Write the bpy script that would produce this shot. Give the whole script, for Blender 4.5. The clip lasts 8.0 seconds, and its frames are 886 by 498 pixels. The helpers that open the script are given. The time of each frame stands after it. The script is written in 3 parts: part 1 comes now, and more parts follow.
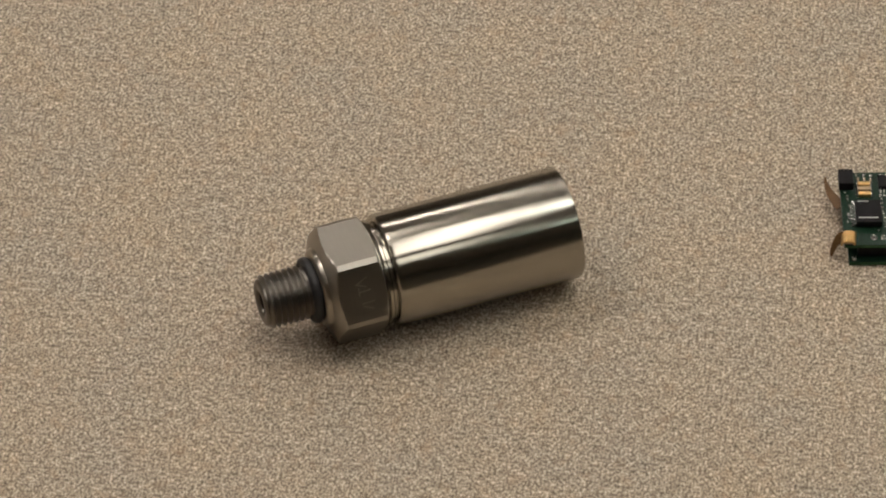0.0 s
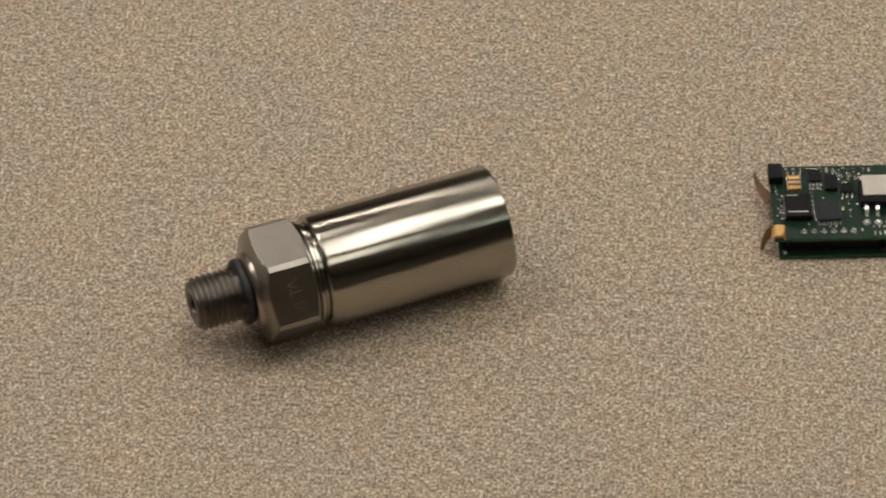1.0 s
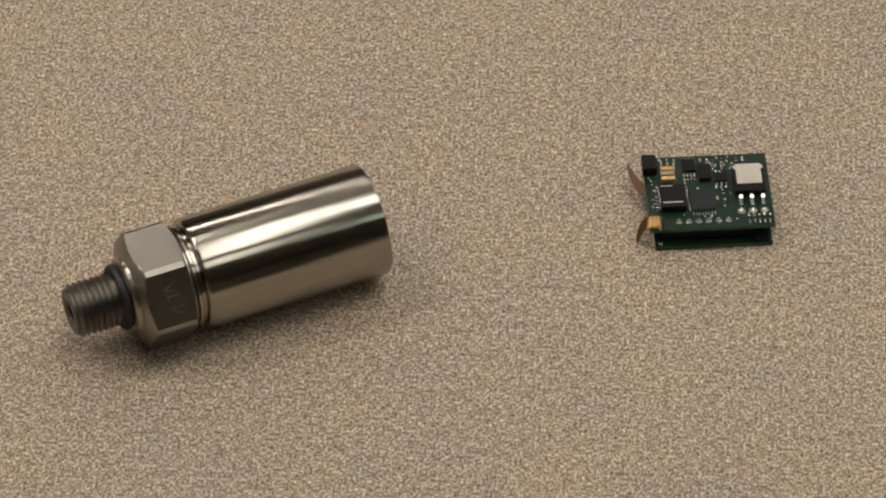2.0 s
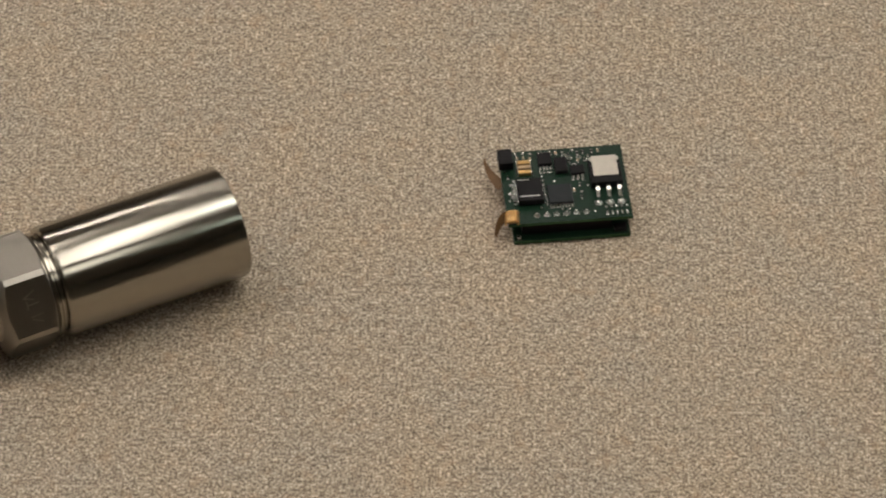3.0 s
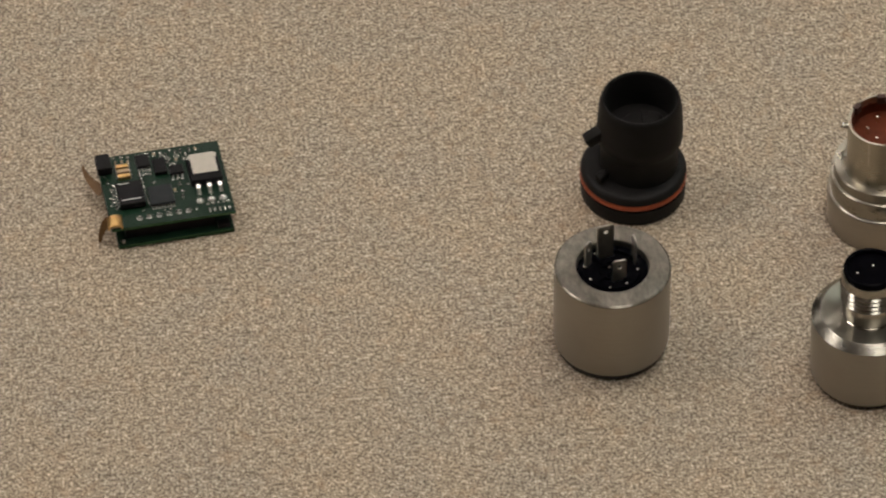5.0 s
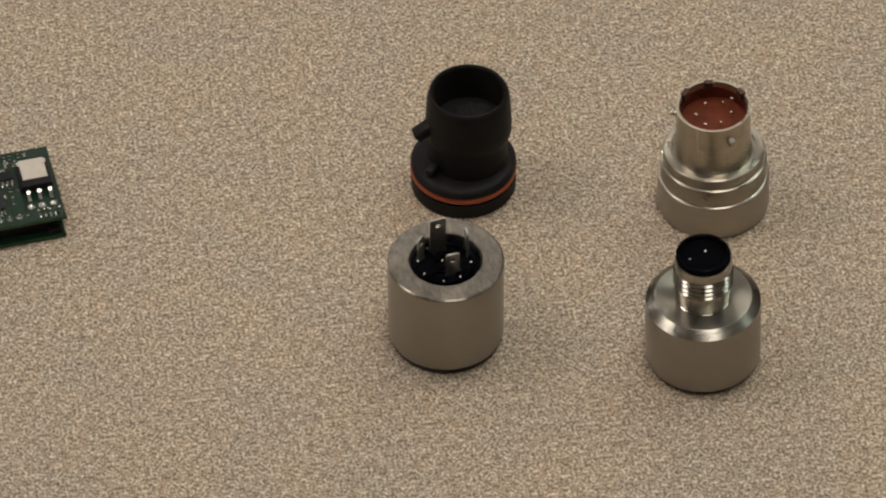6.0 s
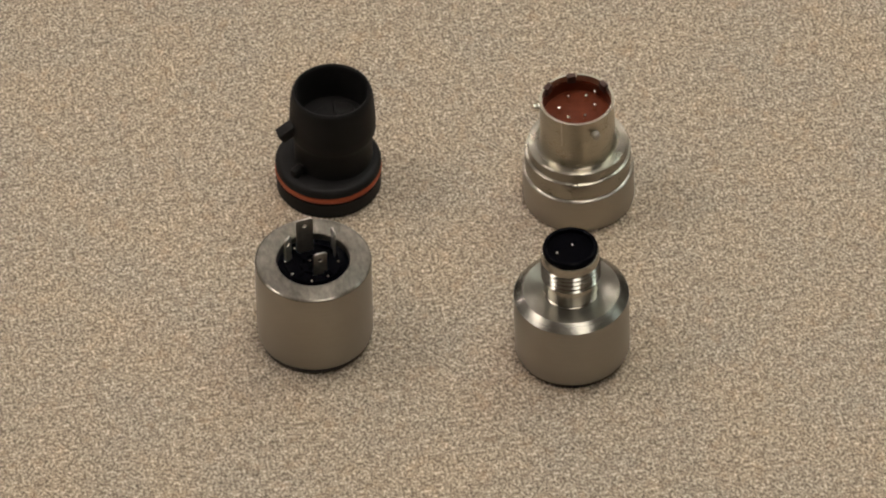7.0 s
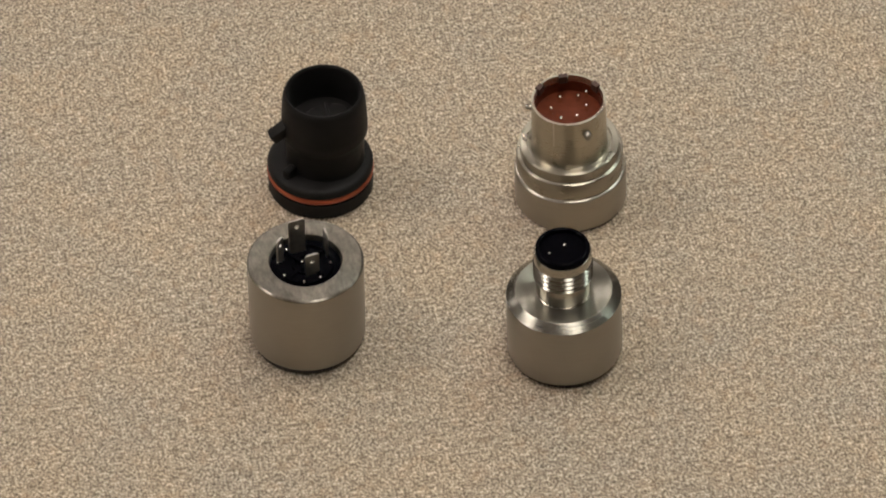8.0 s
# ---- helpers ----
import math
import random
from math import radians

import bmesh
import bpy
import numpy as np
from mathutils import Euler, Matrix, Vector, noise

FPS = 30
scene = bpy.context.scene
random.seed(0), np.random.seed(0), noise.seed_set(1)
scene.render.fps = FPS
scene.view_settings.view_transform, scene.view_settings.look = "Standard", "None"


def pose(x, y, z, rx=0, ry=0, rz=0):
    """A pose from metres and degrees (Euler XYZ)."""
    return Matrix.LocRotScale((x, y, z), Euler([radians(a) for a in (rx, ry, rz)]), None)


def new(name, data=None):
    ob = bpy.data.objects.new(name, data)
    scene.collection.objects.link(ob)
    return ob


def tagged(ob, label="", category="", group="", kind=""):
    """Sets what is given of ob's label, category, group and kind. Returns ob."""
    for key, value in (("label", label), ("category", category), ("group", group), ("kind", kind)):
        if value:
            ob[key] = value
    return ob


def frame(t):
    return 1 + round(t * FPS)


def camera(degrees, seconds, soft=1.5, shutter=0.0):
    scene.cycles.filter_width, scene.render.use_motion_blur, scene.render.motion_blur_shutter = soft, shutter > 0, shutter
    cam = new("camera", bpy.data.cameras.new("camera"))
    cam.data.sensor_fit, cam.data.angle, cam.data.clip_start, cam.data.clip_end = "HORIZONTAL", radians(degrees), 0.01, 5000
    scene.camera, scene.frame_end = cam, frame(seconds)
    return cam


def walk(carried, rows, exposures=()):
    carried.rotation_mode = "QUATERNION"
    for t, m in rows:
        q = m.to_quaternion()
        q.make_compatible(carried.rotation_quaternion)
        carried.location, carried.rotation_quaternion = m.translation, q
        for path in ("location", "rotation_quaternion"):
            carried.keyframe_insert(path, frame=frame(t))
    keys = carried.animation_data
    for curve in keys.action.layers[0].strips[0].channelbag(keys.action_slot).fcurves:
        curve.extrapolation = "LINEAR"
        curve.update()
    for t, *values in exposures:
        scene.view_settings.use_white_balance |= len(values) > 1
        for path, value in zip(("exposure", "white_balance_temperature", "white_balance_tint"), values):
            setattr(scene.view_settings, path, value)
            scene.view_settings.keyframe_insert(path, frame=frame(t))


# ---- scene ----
cam = camera(10.0, 8.0, soft=2.0, shutter=0.25)
EYE = (0.0, 0.0, 0.81)
ROWS = [
    (0.0, 44.825, 0.378, 6.316),
    (0.5, 44.824, 0.340, 6.194),
    (1.0, 44.810, 0.379, 5.205),
    (1.2, 44.805, 0.427, 4.583),
    (2.3, 44.768, 0.446, 2.641),
    (2.5, 44.764, 0.449, 2.191),
    (3.0, 44.738, 0.495, 0.830),
    (3.5, 44.708, 0.527, -0.533),
    (4.0, 44.678, 0.548, -2.171),
    (4.5, 44.649, 0.532, -3.978),
    (5.0, 44.622, 0.479, -5.498),
    (5.2, 44.609, 0.453, -6.111),
    (6.3, 44.550, 0.320, -8.715),
    (6.5, 44.544, 0.292, -9.157),
    (7.0, 44.530, 0.300, -10.156),
    (7.5, 44.533, 0.347, -10.416),
    (8.0, 44.535, 0.345, -10.327),
]
walk(cam, [(t, pose(*EYE, rx, ry, rz)) for t, rx, ry, rz in ROWS], exposures=[(0.0, -0.06), (1.2, -0.08), (2.5, -0.12), (4.5, -0.15), (5.2, -0.18), (6.5, -0.02), (8.0, 0.11)])

# ---- world and light ----
world = bpy.data.worlds.new("world")
scene.world = world
world.use_nodes = True
world.node_tree.nodes["Background"].inputs[0].default_value = (0.5, 0.45, 0.4, 1)
world.node_tree.nodes["Background"].inputs[1].default_value = 0.05

LAMP = 16.3          # brightness of the ceiling panels
CEIL = 1.90         # ceiling above the table top
FLOOR = -0.735      # floor below the table top


# ---- materials ----
def material(name):
    m = bpy.data.materials.new(name)
    m.use_nodes = True
    nt = m.node_tree
    return m, nt, nt.nodes["Principled BSDF"]


def link(nt, a, b):
    nt.links.new(a, b)


def coords(nt, scale=(1, 1, 1)):
    tc, mp = nt.nodes.new("ShaderNodeTexCoord"), nt.nodes.new("ShaderNodeMapping")
    mp.inputs["Scale"].default_value = scale
    link(nt, tc.outputs["Object"], mp.inputs["Vector"])
    return mp.outputs["Vector"]


def noise_tex(nt, vec, scale, detail=2.0, rough=0.5):
    n = nt.nodes.new("ShaderNodeTexNoise")
    n.inputs["Scale"].default_value, n.inputs["Detail"].default_value, n.inputs["Roughness"].default_value = scale, detail, rough
    link(nt, vec, n.inputs["Vector"])
    return n.outputs["Fac"]


def ramp(nt, fac, stops):
    r = nt.nodes.new("ShaderNodeValToRGB")
    while len(r.color_ramp.elements) < len(stops):
        r.color_ramp.elements.new(0.5)
    for e, (p, c) in zip(r.color_ramp.elements, stops):
        e.position, e.color = p, (*c, 1) if len(c) == 3 else (c[0], c[0], c[0], 1)
    link(nt, fac, r.inputs["Fac"])
    return r.outputs["Color"]


def mix(nt, fac, a, b, blend="MIX"):
    x = nt.nodes.new("ShaderNodeMix")
    x.data_type, x.blend_type = "RGBA", blend
    for sock, v in ((x.inputs["Factor"], fac), (x.inputs["A"], a), (x.inputs["B"], b)):
        if isinstance(v, (int, float)):
            sock.default_value = v
        elif isinstance(v, tuple):
            sock.default_value = (*v, 1)
        else:
            link(nt, v, sock)
    return x.outputs["Result"]


def bump(nt, p, height, strength, distance):
    b = nt.nodes.new("ShaderNodeBump")
    b.inputs["Strength"].default_value, b.inputs["Distance"].default_value = strength, distance
    link(nt, height, b.inputs["Height"])
    link(nt, b.outputs["Normal"], p.inputs["Normal"])


def paint(name, color, rough=0.6, metal=0.0, vary=0.15, scale=30.0, relief=0.0, gloss=0.5):
    """A plain surface with blotches and fine grain."""
    m, nt, p = material(name)
    v = coords(nt)
    a, b = noise_tex(nt, v, scale, 3), noise_tex(nt, v, scale * 12, 2)
    dark, light = tuple(c * (1 - vary) for c in color), tuple(min(1, c * (1 + vary)) for c in color)
    col = ramp(nt, a, [(0.3, dark), (0.7, light)])
    link(nt, mix(nt, 0.35, col, ramp(nt, b, [(0.3, dark), (0.7, light)])), p.inputs["Base Color"])
    link(nt, ramp(nt, b, [(0.2, (rough * 0.85,)), (0.8, (min(1, rough * 1.15),))]), p.inputs["Roughness"])
    p.inputs["Metallic"].default_value, p.inputs["Specular IOR Level"].default_value = metal, gloss
    if relief:
        bump(nt, p, b, 0.4, relief)
    return m


def turned_metal(name, color, rough, lines=9000.0, axis="Z", scuff=0.25, relief=0.000004, smear=0.8):
    """Turned steel: fine tool marks round the axis, dull blotches and scuffs."""
    m, nt, p = material(name)
    flat = {"Z": (0.02, 0.02, 1), "X": (1, 0.02, 0.02)}[axis]
    rings = noise_tex(nt, coords(nt, flat), lines, 2, 0.6)
    blotch = noise_tex(nt, coords(nt), 220, 4, 0.6)
    fine = noise_tex(nt, coords(nt), 2500, 2)
    dark = tuple(c * 0.88 for c in color)
    link(nt, mix(nt, 0.5, ramp(nt, rings, [(0.3, dark), (0.65, color)]), ramp(nt, blotch, [(0.25, dark), (0.7, color)])), p.inputs["Base Color"])
    p.inputs["Metallic"].default_value = 1.0
    r = mix(nt, scuff, ramp(nt, rings, [(0.2, (rough * 0.85,)), (0.8, (rough * 1.15,))]), ramp(nt, blotch, [(0.25, (rough * 0.85,)), (0.75, (rough * 1.35,))]))
    link(nt, r, p.inputs["Roughness"])
    h = mix(nt, 0.3, rings, fine)
    bump(nt, p, h, 0.5, relief)
    p.inputs["Anisotropic"].default_value, p.inputs["Anisotropic Rotation"].default_value = smear, 0.25
    t = nt.nodes.new("ShaderNodeTangent")
    t.direction_type, t.axis = "RADIAL", axis
    link(nt, t.outputs["Tangent"], p.inputs["Tangent"])
    return m


def scuffed_metal(name, color, rough, wear=0.6):
    """A turned flat face: rings of tool marks round the middle, with scratches across them."""
    m, nt, p = material(name)
    w = nt.nodes.new("ShaderNodeTexWave")
    w.wave_type, w.rings_direction = "RINGS", "Z"
    w.inputs["Scale"].default_value, w.inputs["Distortion"].default_value, w.inputs["Detail"].default_value, w.inputs["Detail Scale"].default_value = 900, 1.5, 2, 40
    link(nt, coords(nt), w.inputs["Vector"])
    scratch = noise_tex(nt, coords(nt, (1, 0.45, 1)), 800, 4, 0.7)
    blotch = noise_tex(nt, coords(nt), 300, 3, 0.6)
    dark = tuple(c * wear for c in color)
    link(nt, mix(nt, 0.25, ramp(nt, scratch, [(0.35, dark), (0.65, color)]), ramp(nt, blotch, [(0.3, dark), (0.6, color)])), p.inputs["Base Color"])
    link(nt, ramp(nt, blotch, [(0.25, (rough * 0.97,)), (0.75, (rough * 1.06,))]), p.inputs["Roughness"])
    p.inputs["Metallic"].default_value = 1.0
    bump(nt, p, mix(nt, 0.45, w.outputs["Color"], scratch), 0.4, 0.0000012)
    p.inputs["Anisotropic"].default_value, p.inputs["Anisotropic Rotation"].default_value = 0.75, 0.25
    t = nt.nodes.new("ShaderNodeTangent")
    t.direction_type, t.axis = "RADIAL", "Z"
    link(nt, t.outputs["Tangent"], p.inputs["Tangent"])
    return m


def speckled_laminate():
    m, nt, p = material("speckled_laminate")
    v, w = coords(nt, (1.0, 0.74, 1.0)), coords(nt)
    grain = noise_tex(nt, v, 1680, 2, 0.55)
    coarse = noise_tex(nt, v, 1000, 2, 0.5)
    tint = noise_tex(nt, v, 260, 2, 0.5)
    patch = noise_tex(nt, w, 45, 3, 0.6)
    broad = noise_tex(nt, w, 6, 3, 0.5)
    base = ramp(nt, grain, [(0.31, (0.116, 0.090, 0.068)), (0.44, (0.25, 0.198, 0.148)), (0.53, (0.40, 0.326, 0.248)), (0.67, (0.69, 0.594, 0.476))])
    base = mix(nt, ramp(nt, coarse, [(0.43, (0.0,)), (0.66, (0.36,))]), base, (0.40, 0.325, 0.245))
    base = mix(nt, ramp(nt, tint, [(0.56, (0.0,)), (0.72, (0.25,))]), base, (0.42, 0.27, 0.16))
    clump = noise_tex(nt, v, 560, 3, 0.6)
    base = mix(nt, 1.0, base, ramp(nt, clump, [(0.34, (0.76, 0.75, 0.74)), (0.66, (1.22, 1.22, 1.22))]), "MULTIPLY")
    base = mix(nt, 1.0, base, ramp(nt, patch, [(0.32, (0.93, 0.95, 0.98)), (0.68, (1.03, 1.0, 0.96))]), "MULTIPLY")
    base = mix(nt, 0.6, base, ramp(nt, broad, [(0.3, (0.93, 0.93, 0.93)), (0.7, (1.0, 1.0, 1.0))]), "MULTIPLY")
    link(nt, base, p.inputs["Base Color"])
    link(nt, ramp(nt, coarse, [(0.3, (0.42,)), (0.7, (0.58,))]), p.inputs["Roughness"])
    p.inputs["Specular IOR Level"].default_value = 0.22
    bump(nt, p, grain, 0.12, 0.00003)
    return m


def emitting(name, color, strength):
    m, nt, p = material(name)
    p.inputs["Base Color"].default_value = (0.8, 0.8, 0.8, 1)
    p.inputs["Emission Color"].default_value = (*color, 1)
    p.inputs["Emission Strength"].default_value = strength
    return m


LAMINATE = speckled_laminate()
LAMINATE_EDGE = paint("dark_edge_band", (0.10, 0.075, 0.055), 0.5)
WALL = paint("wall_paint", (0.25, 0.223, 0.188), 0.85, vary=0.06, scale=3)
CARPET = paint("carpet", (0.20, 0.17, 0.14), 0.95, vary=0.3, scale=60)
CEILING = paint("ceiling_tile", (0.62, 0.58, 0.52), 0.9, vary=0.06, scale=25)
LEG_STEEL = paint("black_leg_paint", (0.03, 0.03, 0.03), 0.45, vary=0.2)
LAMP_FRAME = paint("white_lamp_frame", (0.7, 0.7, 0.68), 0.5, vary=0.04)
LAMP_WARM = emitting("warm_diffuser", (0.90, 0.832, 0.758), LAMP * 1.15)
LAMP_LONG = emitting("long_diffuser", (0.90, 0.832, 0.758), LAMP * 0.50)
LAMP_REAR = emitting("aged_diffuser", (0.87, 0.84, 0.755), LAMP * 0.33)
LAMP_STRIP = emitting("strip_diffuser", (0.90, 0.83, 0.755), LAMP * 2.4)
LAMP_STRIP_DIM = emitting("dim_strip_diffuser", (0.90, 0.83, 0.755), LAMP * 1.6)
LAMP_SIDE = emitting("side_diffuser", (0.90, 0.83, 0.755), LAMP * 0.55)
LAMP_GREEN = emitting("green_tinged_diffuser", (0.74, 0.88, 0.80), LAMP * 0.45)
LAMP_COOL = emitting("cool_diffuser", (0.80, 0.86, 0.785), LAMP * 0.85)

POLISHED = turned_metal("polished_steel_tube", (0.42, 0.39, 0.335), 0.21, 7000, "X", 0.15, 0.0000002, 1.0)
DULL_STEEL = turned_metal("dull_hexagon_steel", (0.39, 0.36, 0.315), 0.38, 4000, "X", 0.5)
THREAD_STEEL = turned_metal("thread_steel", (0.22, 0.20, 0.175), 0.42, 5000, "X", 0.5)
CAN_STEEL = turned_metal("brushed_can_steel", (0.38, 0.355, 0.315), 0.36, 6000, "Z", 0.3, 0.000001, 0.5)
CAN_FACE = scuffed_metal("scuffed_can_face", (0.30, 0.275, 0.235), 0.30, 0.5)
PLUG_STEEL = turned_metal("turned_plug_steel", (0.43, 0.405, 0.36), 0.19, 6000, "Z", 0.3, 0.0000005, 0.4)
SHOULDER_STEEL = scuffed_metal("dull_shoulder_steel", (0.30, 0.28, 0.24), 0.30, 0.9)
CHAMFER_STEEL = turned_metal("bright_chamfer_steel", (0.35, 0.33, 0.29), 0.25, 6000, "Z", 0.3, 0.0000005, 0.5)
PLUG_X = turned_metal("turned_collar_steel", (0.46, 0.42, 0.36), 0.30, 6000, "X", 0.3)
NICKEL = turned_metal("nickel_plating", (0.48, 0.44, 0.355), 0.28, 14000, "Z", 0.3, 0.0000002, 0.4)
NICKEL_MID = turned_metal("stepped_nickel", (0.37, 0.34, 0.285), 0.28, 14000, "Z", 0.4, 0.000001, 0.5)
NICKEL_DULL = turned_metal("satin_nickel", (0.42, 0.385, 0.33), 0.34, 6000, "Z", 0.4, 0.000001, 0.5)
DARK_BASE = paint("dark_base_plastic", (0.035, 0.03, 0.028), 0.5, vary=0.3, scale=300)
RUBBER = paint("black_rubber", (0.014, 0.013, 0.014), 0.55, vary=0.25, scale=400)
BLACK_PLASTIC = paint("matt_black_plastic", (0.011, 0.010, 0.010), 0.55, vary=0.25, scale=250, relief=0.00002, gloss=0.16)
BLACK_INSERT = paint("glossy_black_insert", (0.002, 0.002, 0.003), 0.16, vary=0.3, scale=300, gloss=0.03)
SILICONE = paint("orange_red_silicone", (0.36, 0.07, 0.028), 0.5, vary=0.18, scale=300)
KEY_DARK = paint("dark_brown_key", (0.05, 0.018, 0.012), 0.5, vary=0.2, scale=400)
RED_INSERT = paint("brown_red_insert", (0.11, 0.024, 0.010), 0.5, vary=0.3, scale=350, gloss=0.15)
PIN_METAL = paint("bright_pin_metal", (0.85, 0.80, 0.72), 0.18, 1.0, 0.1, 600)
BLADE_METAL = paint("tinned_blade", (0.62, 0.58, 0.52), 0.40, 1.0, 0.2, 500)
BORE_SHADE = paint("painted_bore_shade", (0.02, 0.016, 0.012), 0.6, vary=0.3, scale=400)
MASK_GREEN = paint("green_solder_mask", (0.006, 0.022, 0.0115), 0.30, vary=0.3, scale=350, gloss=0.22)
BOARD_EDGE = paint("board_edge", (0.035, 0.085, 0.035), 0.6, vary=0.4, scale=700, gloss=0.22)
CHIP_BLACK = paint("chip_epoxy", (0.011, 0.010, 0.011), 0.5, vary=0.25, scale=600, gloss=0.13)
CHIP_BLUE = paint("slate_chip_epoxy", (0.014, 0.017, 0.019), 0.4, vary=0.25, scale=600, gloss=0.22)
TAB_METAL = paint("tinned_tab", (0.60, 0.555, 0.49), 0.45, 1.0, 0.1, 300)
SOLDER = paint("solder", (0.55, 0.54, 0.52), 0.26, 1.0, 0.15, 900)
GOLD = paint("gold_plating", (0.66, 0.42, 0.17), 0.30, 1.0, 0.2, 500)
FLEX = paint("amber_flex_film", (0.14, 0.075, 0.03), 0.5, vary=0.3, scale=300, gloss=0.25)
CERAMIC = paint("tan_ceramic", (0.36, 0.25, 0.14), 0.5, vary=0.2, scale=700)
WHITE_INK = paint("white_ink", (0.6, 0.6, 0.56), 0.6, vary=0.15, scale=900)
DATE_INK = paint("engraved_steel", (0.53, 0.49, 0.43), 0.40, 1.0, 0.2, 900)


# ---- mesh helpers ----
def part(name, bm, mat, parent=None, label="", sharp=35):
    me = bpy.data.meshes.new(name)
    bmesh.ops.recalc_face_normals(bm, faces=bm.faces)
    bm.to_mesh(me)
    bm.free()
    me.materials.append(mat)
    if sharp:
        me.shade_smooth()
        me.set_sharp_from_angle(angle=radians(sharp))
    ob = new(name, me)
    if parent is not None:
        ob.parent = parent
    if label:
        tagged(ob, label)
    return ob


def root(name, m, label, category, group=""):
    ob = new(name)
    ob.empty_display_size = 0.01
    ob.matrix_basis = m
    return tagged(ob, label, category, group)


def box(x0, y0, z0, x1, y1, z1, bevel=0.0, bm=None, seg=1, m=None):
    own = bmesh.new()
    geo = bmesh.ops.create_cube(own, size=1)
    for v in own.verts:
        v.co = Vector(((x0 + x1) / 2 + v.co.x * (x1 - x0), (y0 + y1) / 2 + v.co.y * (y1 - y0), (z0 + z1) / 2 + v.co.z * (z1 - z0)))
    if bevel:
        bmesh.ops.bevel(own, geom=list(own.edges), offset=bevel, segments=seg, affect="EDGES", profile=0.5)
    if m is not None:
        own.transform(m)
    if bm is None:
        return own
    tmp = bpy.data.meshes.new("tmp")
    own.to_mesh(tmp)
    own.free()
    bm.from_mesh(tmp)
    bpy.data.meshes.remove(tmp)
    return bm


def lathe(profile, seg=96, axis="Z", closed=False, bm=None, centre=(0, 0)):
    """Turns (radius, along) points round the axis. Radius 0 ends close the form."""
    bm = bm or bmesh.new()
    rings = []
    for r, h in profile:
        ring = []
        n = 1 if r < 1e-7 else seg
        for i in range(n):
            a = math.tau * i / seg
            c, s = r * math.cos(a), r * math.sin(a)
            ring.append(bm.verts.new((c + centre[0], s + centre[1], h) if axis == "Z" else (h, c, s)))
        rings.append(ring)
    pairs = list(zip(rings, rings[1:]))
    if closed:
        pairs.append((rings[-1], rings[0]))
    for a, b in pairs:
        for i in range(seg):
            j = (i + 1) % seg
            if len(a) == 1 and len(b) == 1:
                continue
            if len(a) == 1:
                bm.faces.new((a[0], b[i], b[j]))
            elif len(b) == 1:
                bm.faces.new((a[i], a[j], b[0]))
            else:
                bm.faces.new((a[i], a[j], b[j], b[i]))
    return bm


def torus(major, minor, h, axis="Z", seg=96, sides=14, squash=1.0):
    prof = [(major + minor * math.cos(math.tau * k / sides), h + squash * minor * math.sin(math.tau * k / sides)) for k in range(sides)]
    return lathe(prof, seg, axis, True)


def sweep(points, width, thick, across=(0, 1, 0)):
    """A thin bent strip along points, of one width."""
    bm = bmesh.new()
    across = Vector(across).normalized()
    rings = []
    pts = [Vector(p) for p in points]
    for i, p in enumerate(pts):
        d = (pts[min(i + 1, len(pts) - 1)] - pts[max(i - 1, 0)]).normalized()
        n = d.cross(across).normalized() * thick / 2
        w = width(i / (len(pts) - 1)) if callable(width) else width
        a = across * w / 2
        rings.append([bm.verts.new(p + q) for q in (a + n, n - a, -a - n, a - n)])
    for a, b in zip(rings, rings[1:]):
        for i in range(4):
            bm.faces.new((a[i], a[(i + 1) % 4], b[(i + 1) % 4], b[i]))
    bm.faces.new(rings[0])
    bm.faces.new(rings[-1])
    return bm


def rod(radius, z0, z1, x=0.0, y=0.0, seg=20, dome=0.4):
    d = radius * dome
    return lathe([(0, z0), (radius, z0), (radius, z1 - d), (radius * 0.85, z1 - d * 0.4), (radius * 0.45, z1 - d * 0.05), (0, z1)], seg, centre=(x, y))


MM = 0.001

# ---- the room ----
X0, X1, Y0, Y1 = -4.2, 4.5, -2.7, 5.2
TH = 0.12


def setting(name, bm, mat, label, category):
    return tagged(part(name, bm, mat, sharp=0), label, category, kind="structure")


setting("floor", box(X0 - TH, Y0 - TH, FLOOR - 0.1, X1 + TH, Y1 + TH, FLOOR), CARPET, "dark brown carpeted office floor", "floor")
setting("ceiling", box(X0 - TH, Y0 - TH, CEIL, X1 + TH, Y1 + TH, CEIL + 0.1), CEILING, "off-white suspended office ceiling", "ceiling")
setting("wall_west", box(X0 - TH, Y0, FLOOR, X0, Y1, CEIL), WALL, "plain beige painted wall", "wall")
setting("wall_east", box(X1, Y0, FLOOR, X1 + TH, Y1, CEIL), WALL, "plain beige painted wall", "wall")
setting("wall_south", box(X0 - TH, Y0 - TH, FLOOR, X1 + TH, Y0, CEIL), WALL, "plain beige painted wall", "wall")
setting("wall_north", box(X0 - TH, Y1, FLOOR, X1 + TH, Y1 + TH, CEIL), WALL, "plain beige painted wall", "wall")


def ceiling_light(x, y, w, l, mat, label):
    r = root("ceiling_light", pose(x, y, CEIL), label, "ceiling light", "ceiling lights")
    bm = bmesh.new()
    b = 0.02
    for q in ((-w, -l, w, -l + b), (-w, l - b, w, l), (-w, -l + b, -w + b, l - b), (w - b, -l + b, w, l - b)):
        box(q[0], q[1], -0.03, q[2], q[3], -0.001, bm=bm)
    part("frame", bm, LAMP_FRAME, r, sharp=0)
    part("diffuser", box(-w + b, -l + b, -0.022, w - b, l - b, -0.006), mat, r, "glowing translucent panel", sharp=0)
    return r


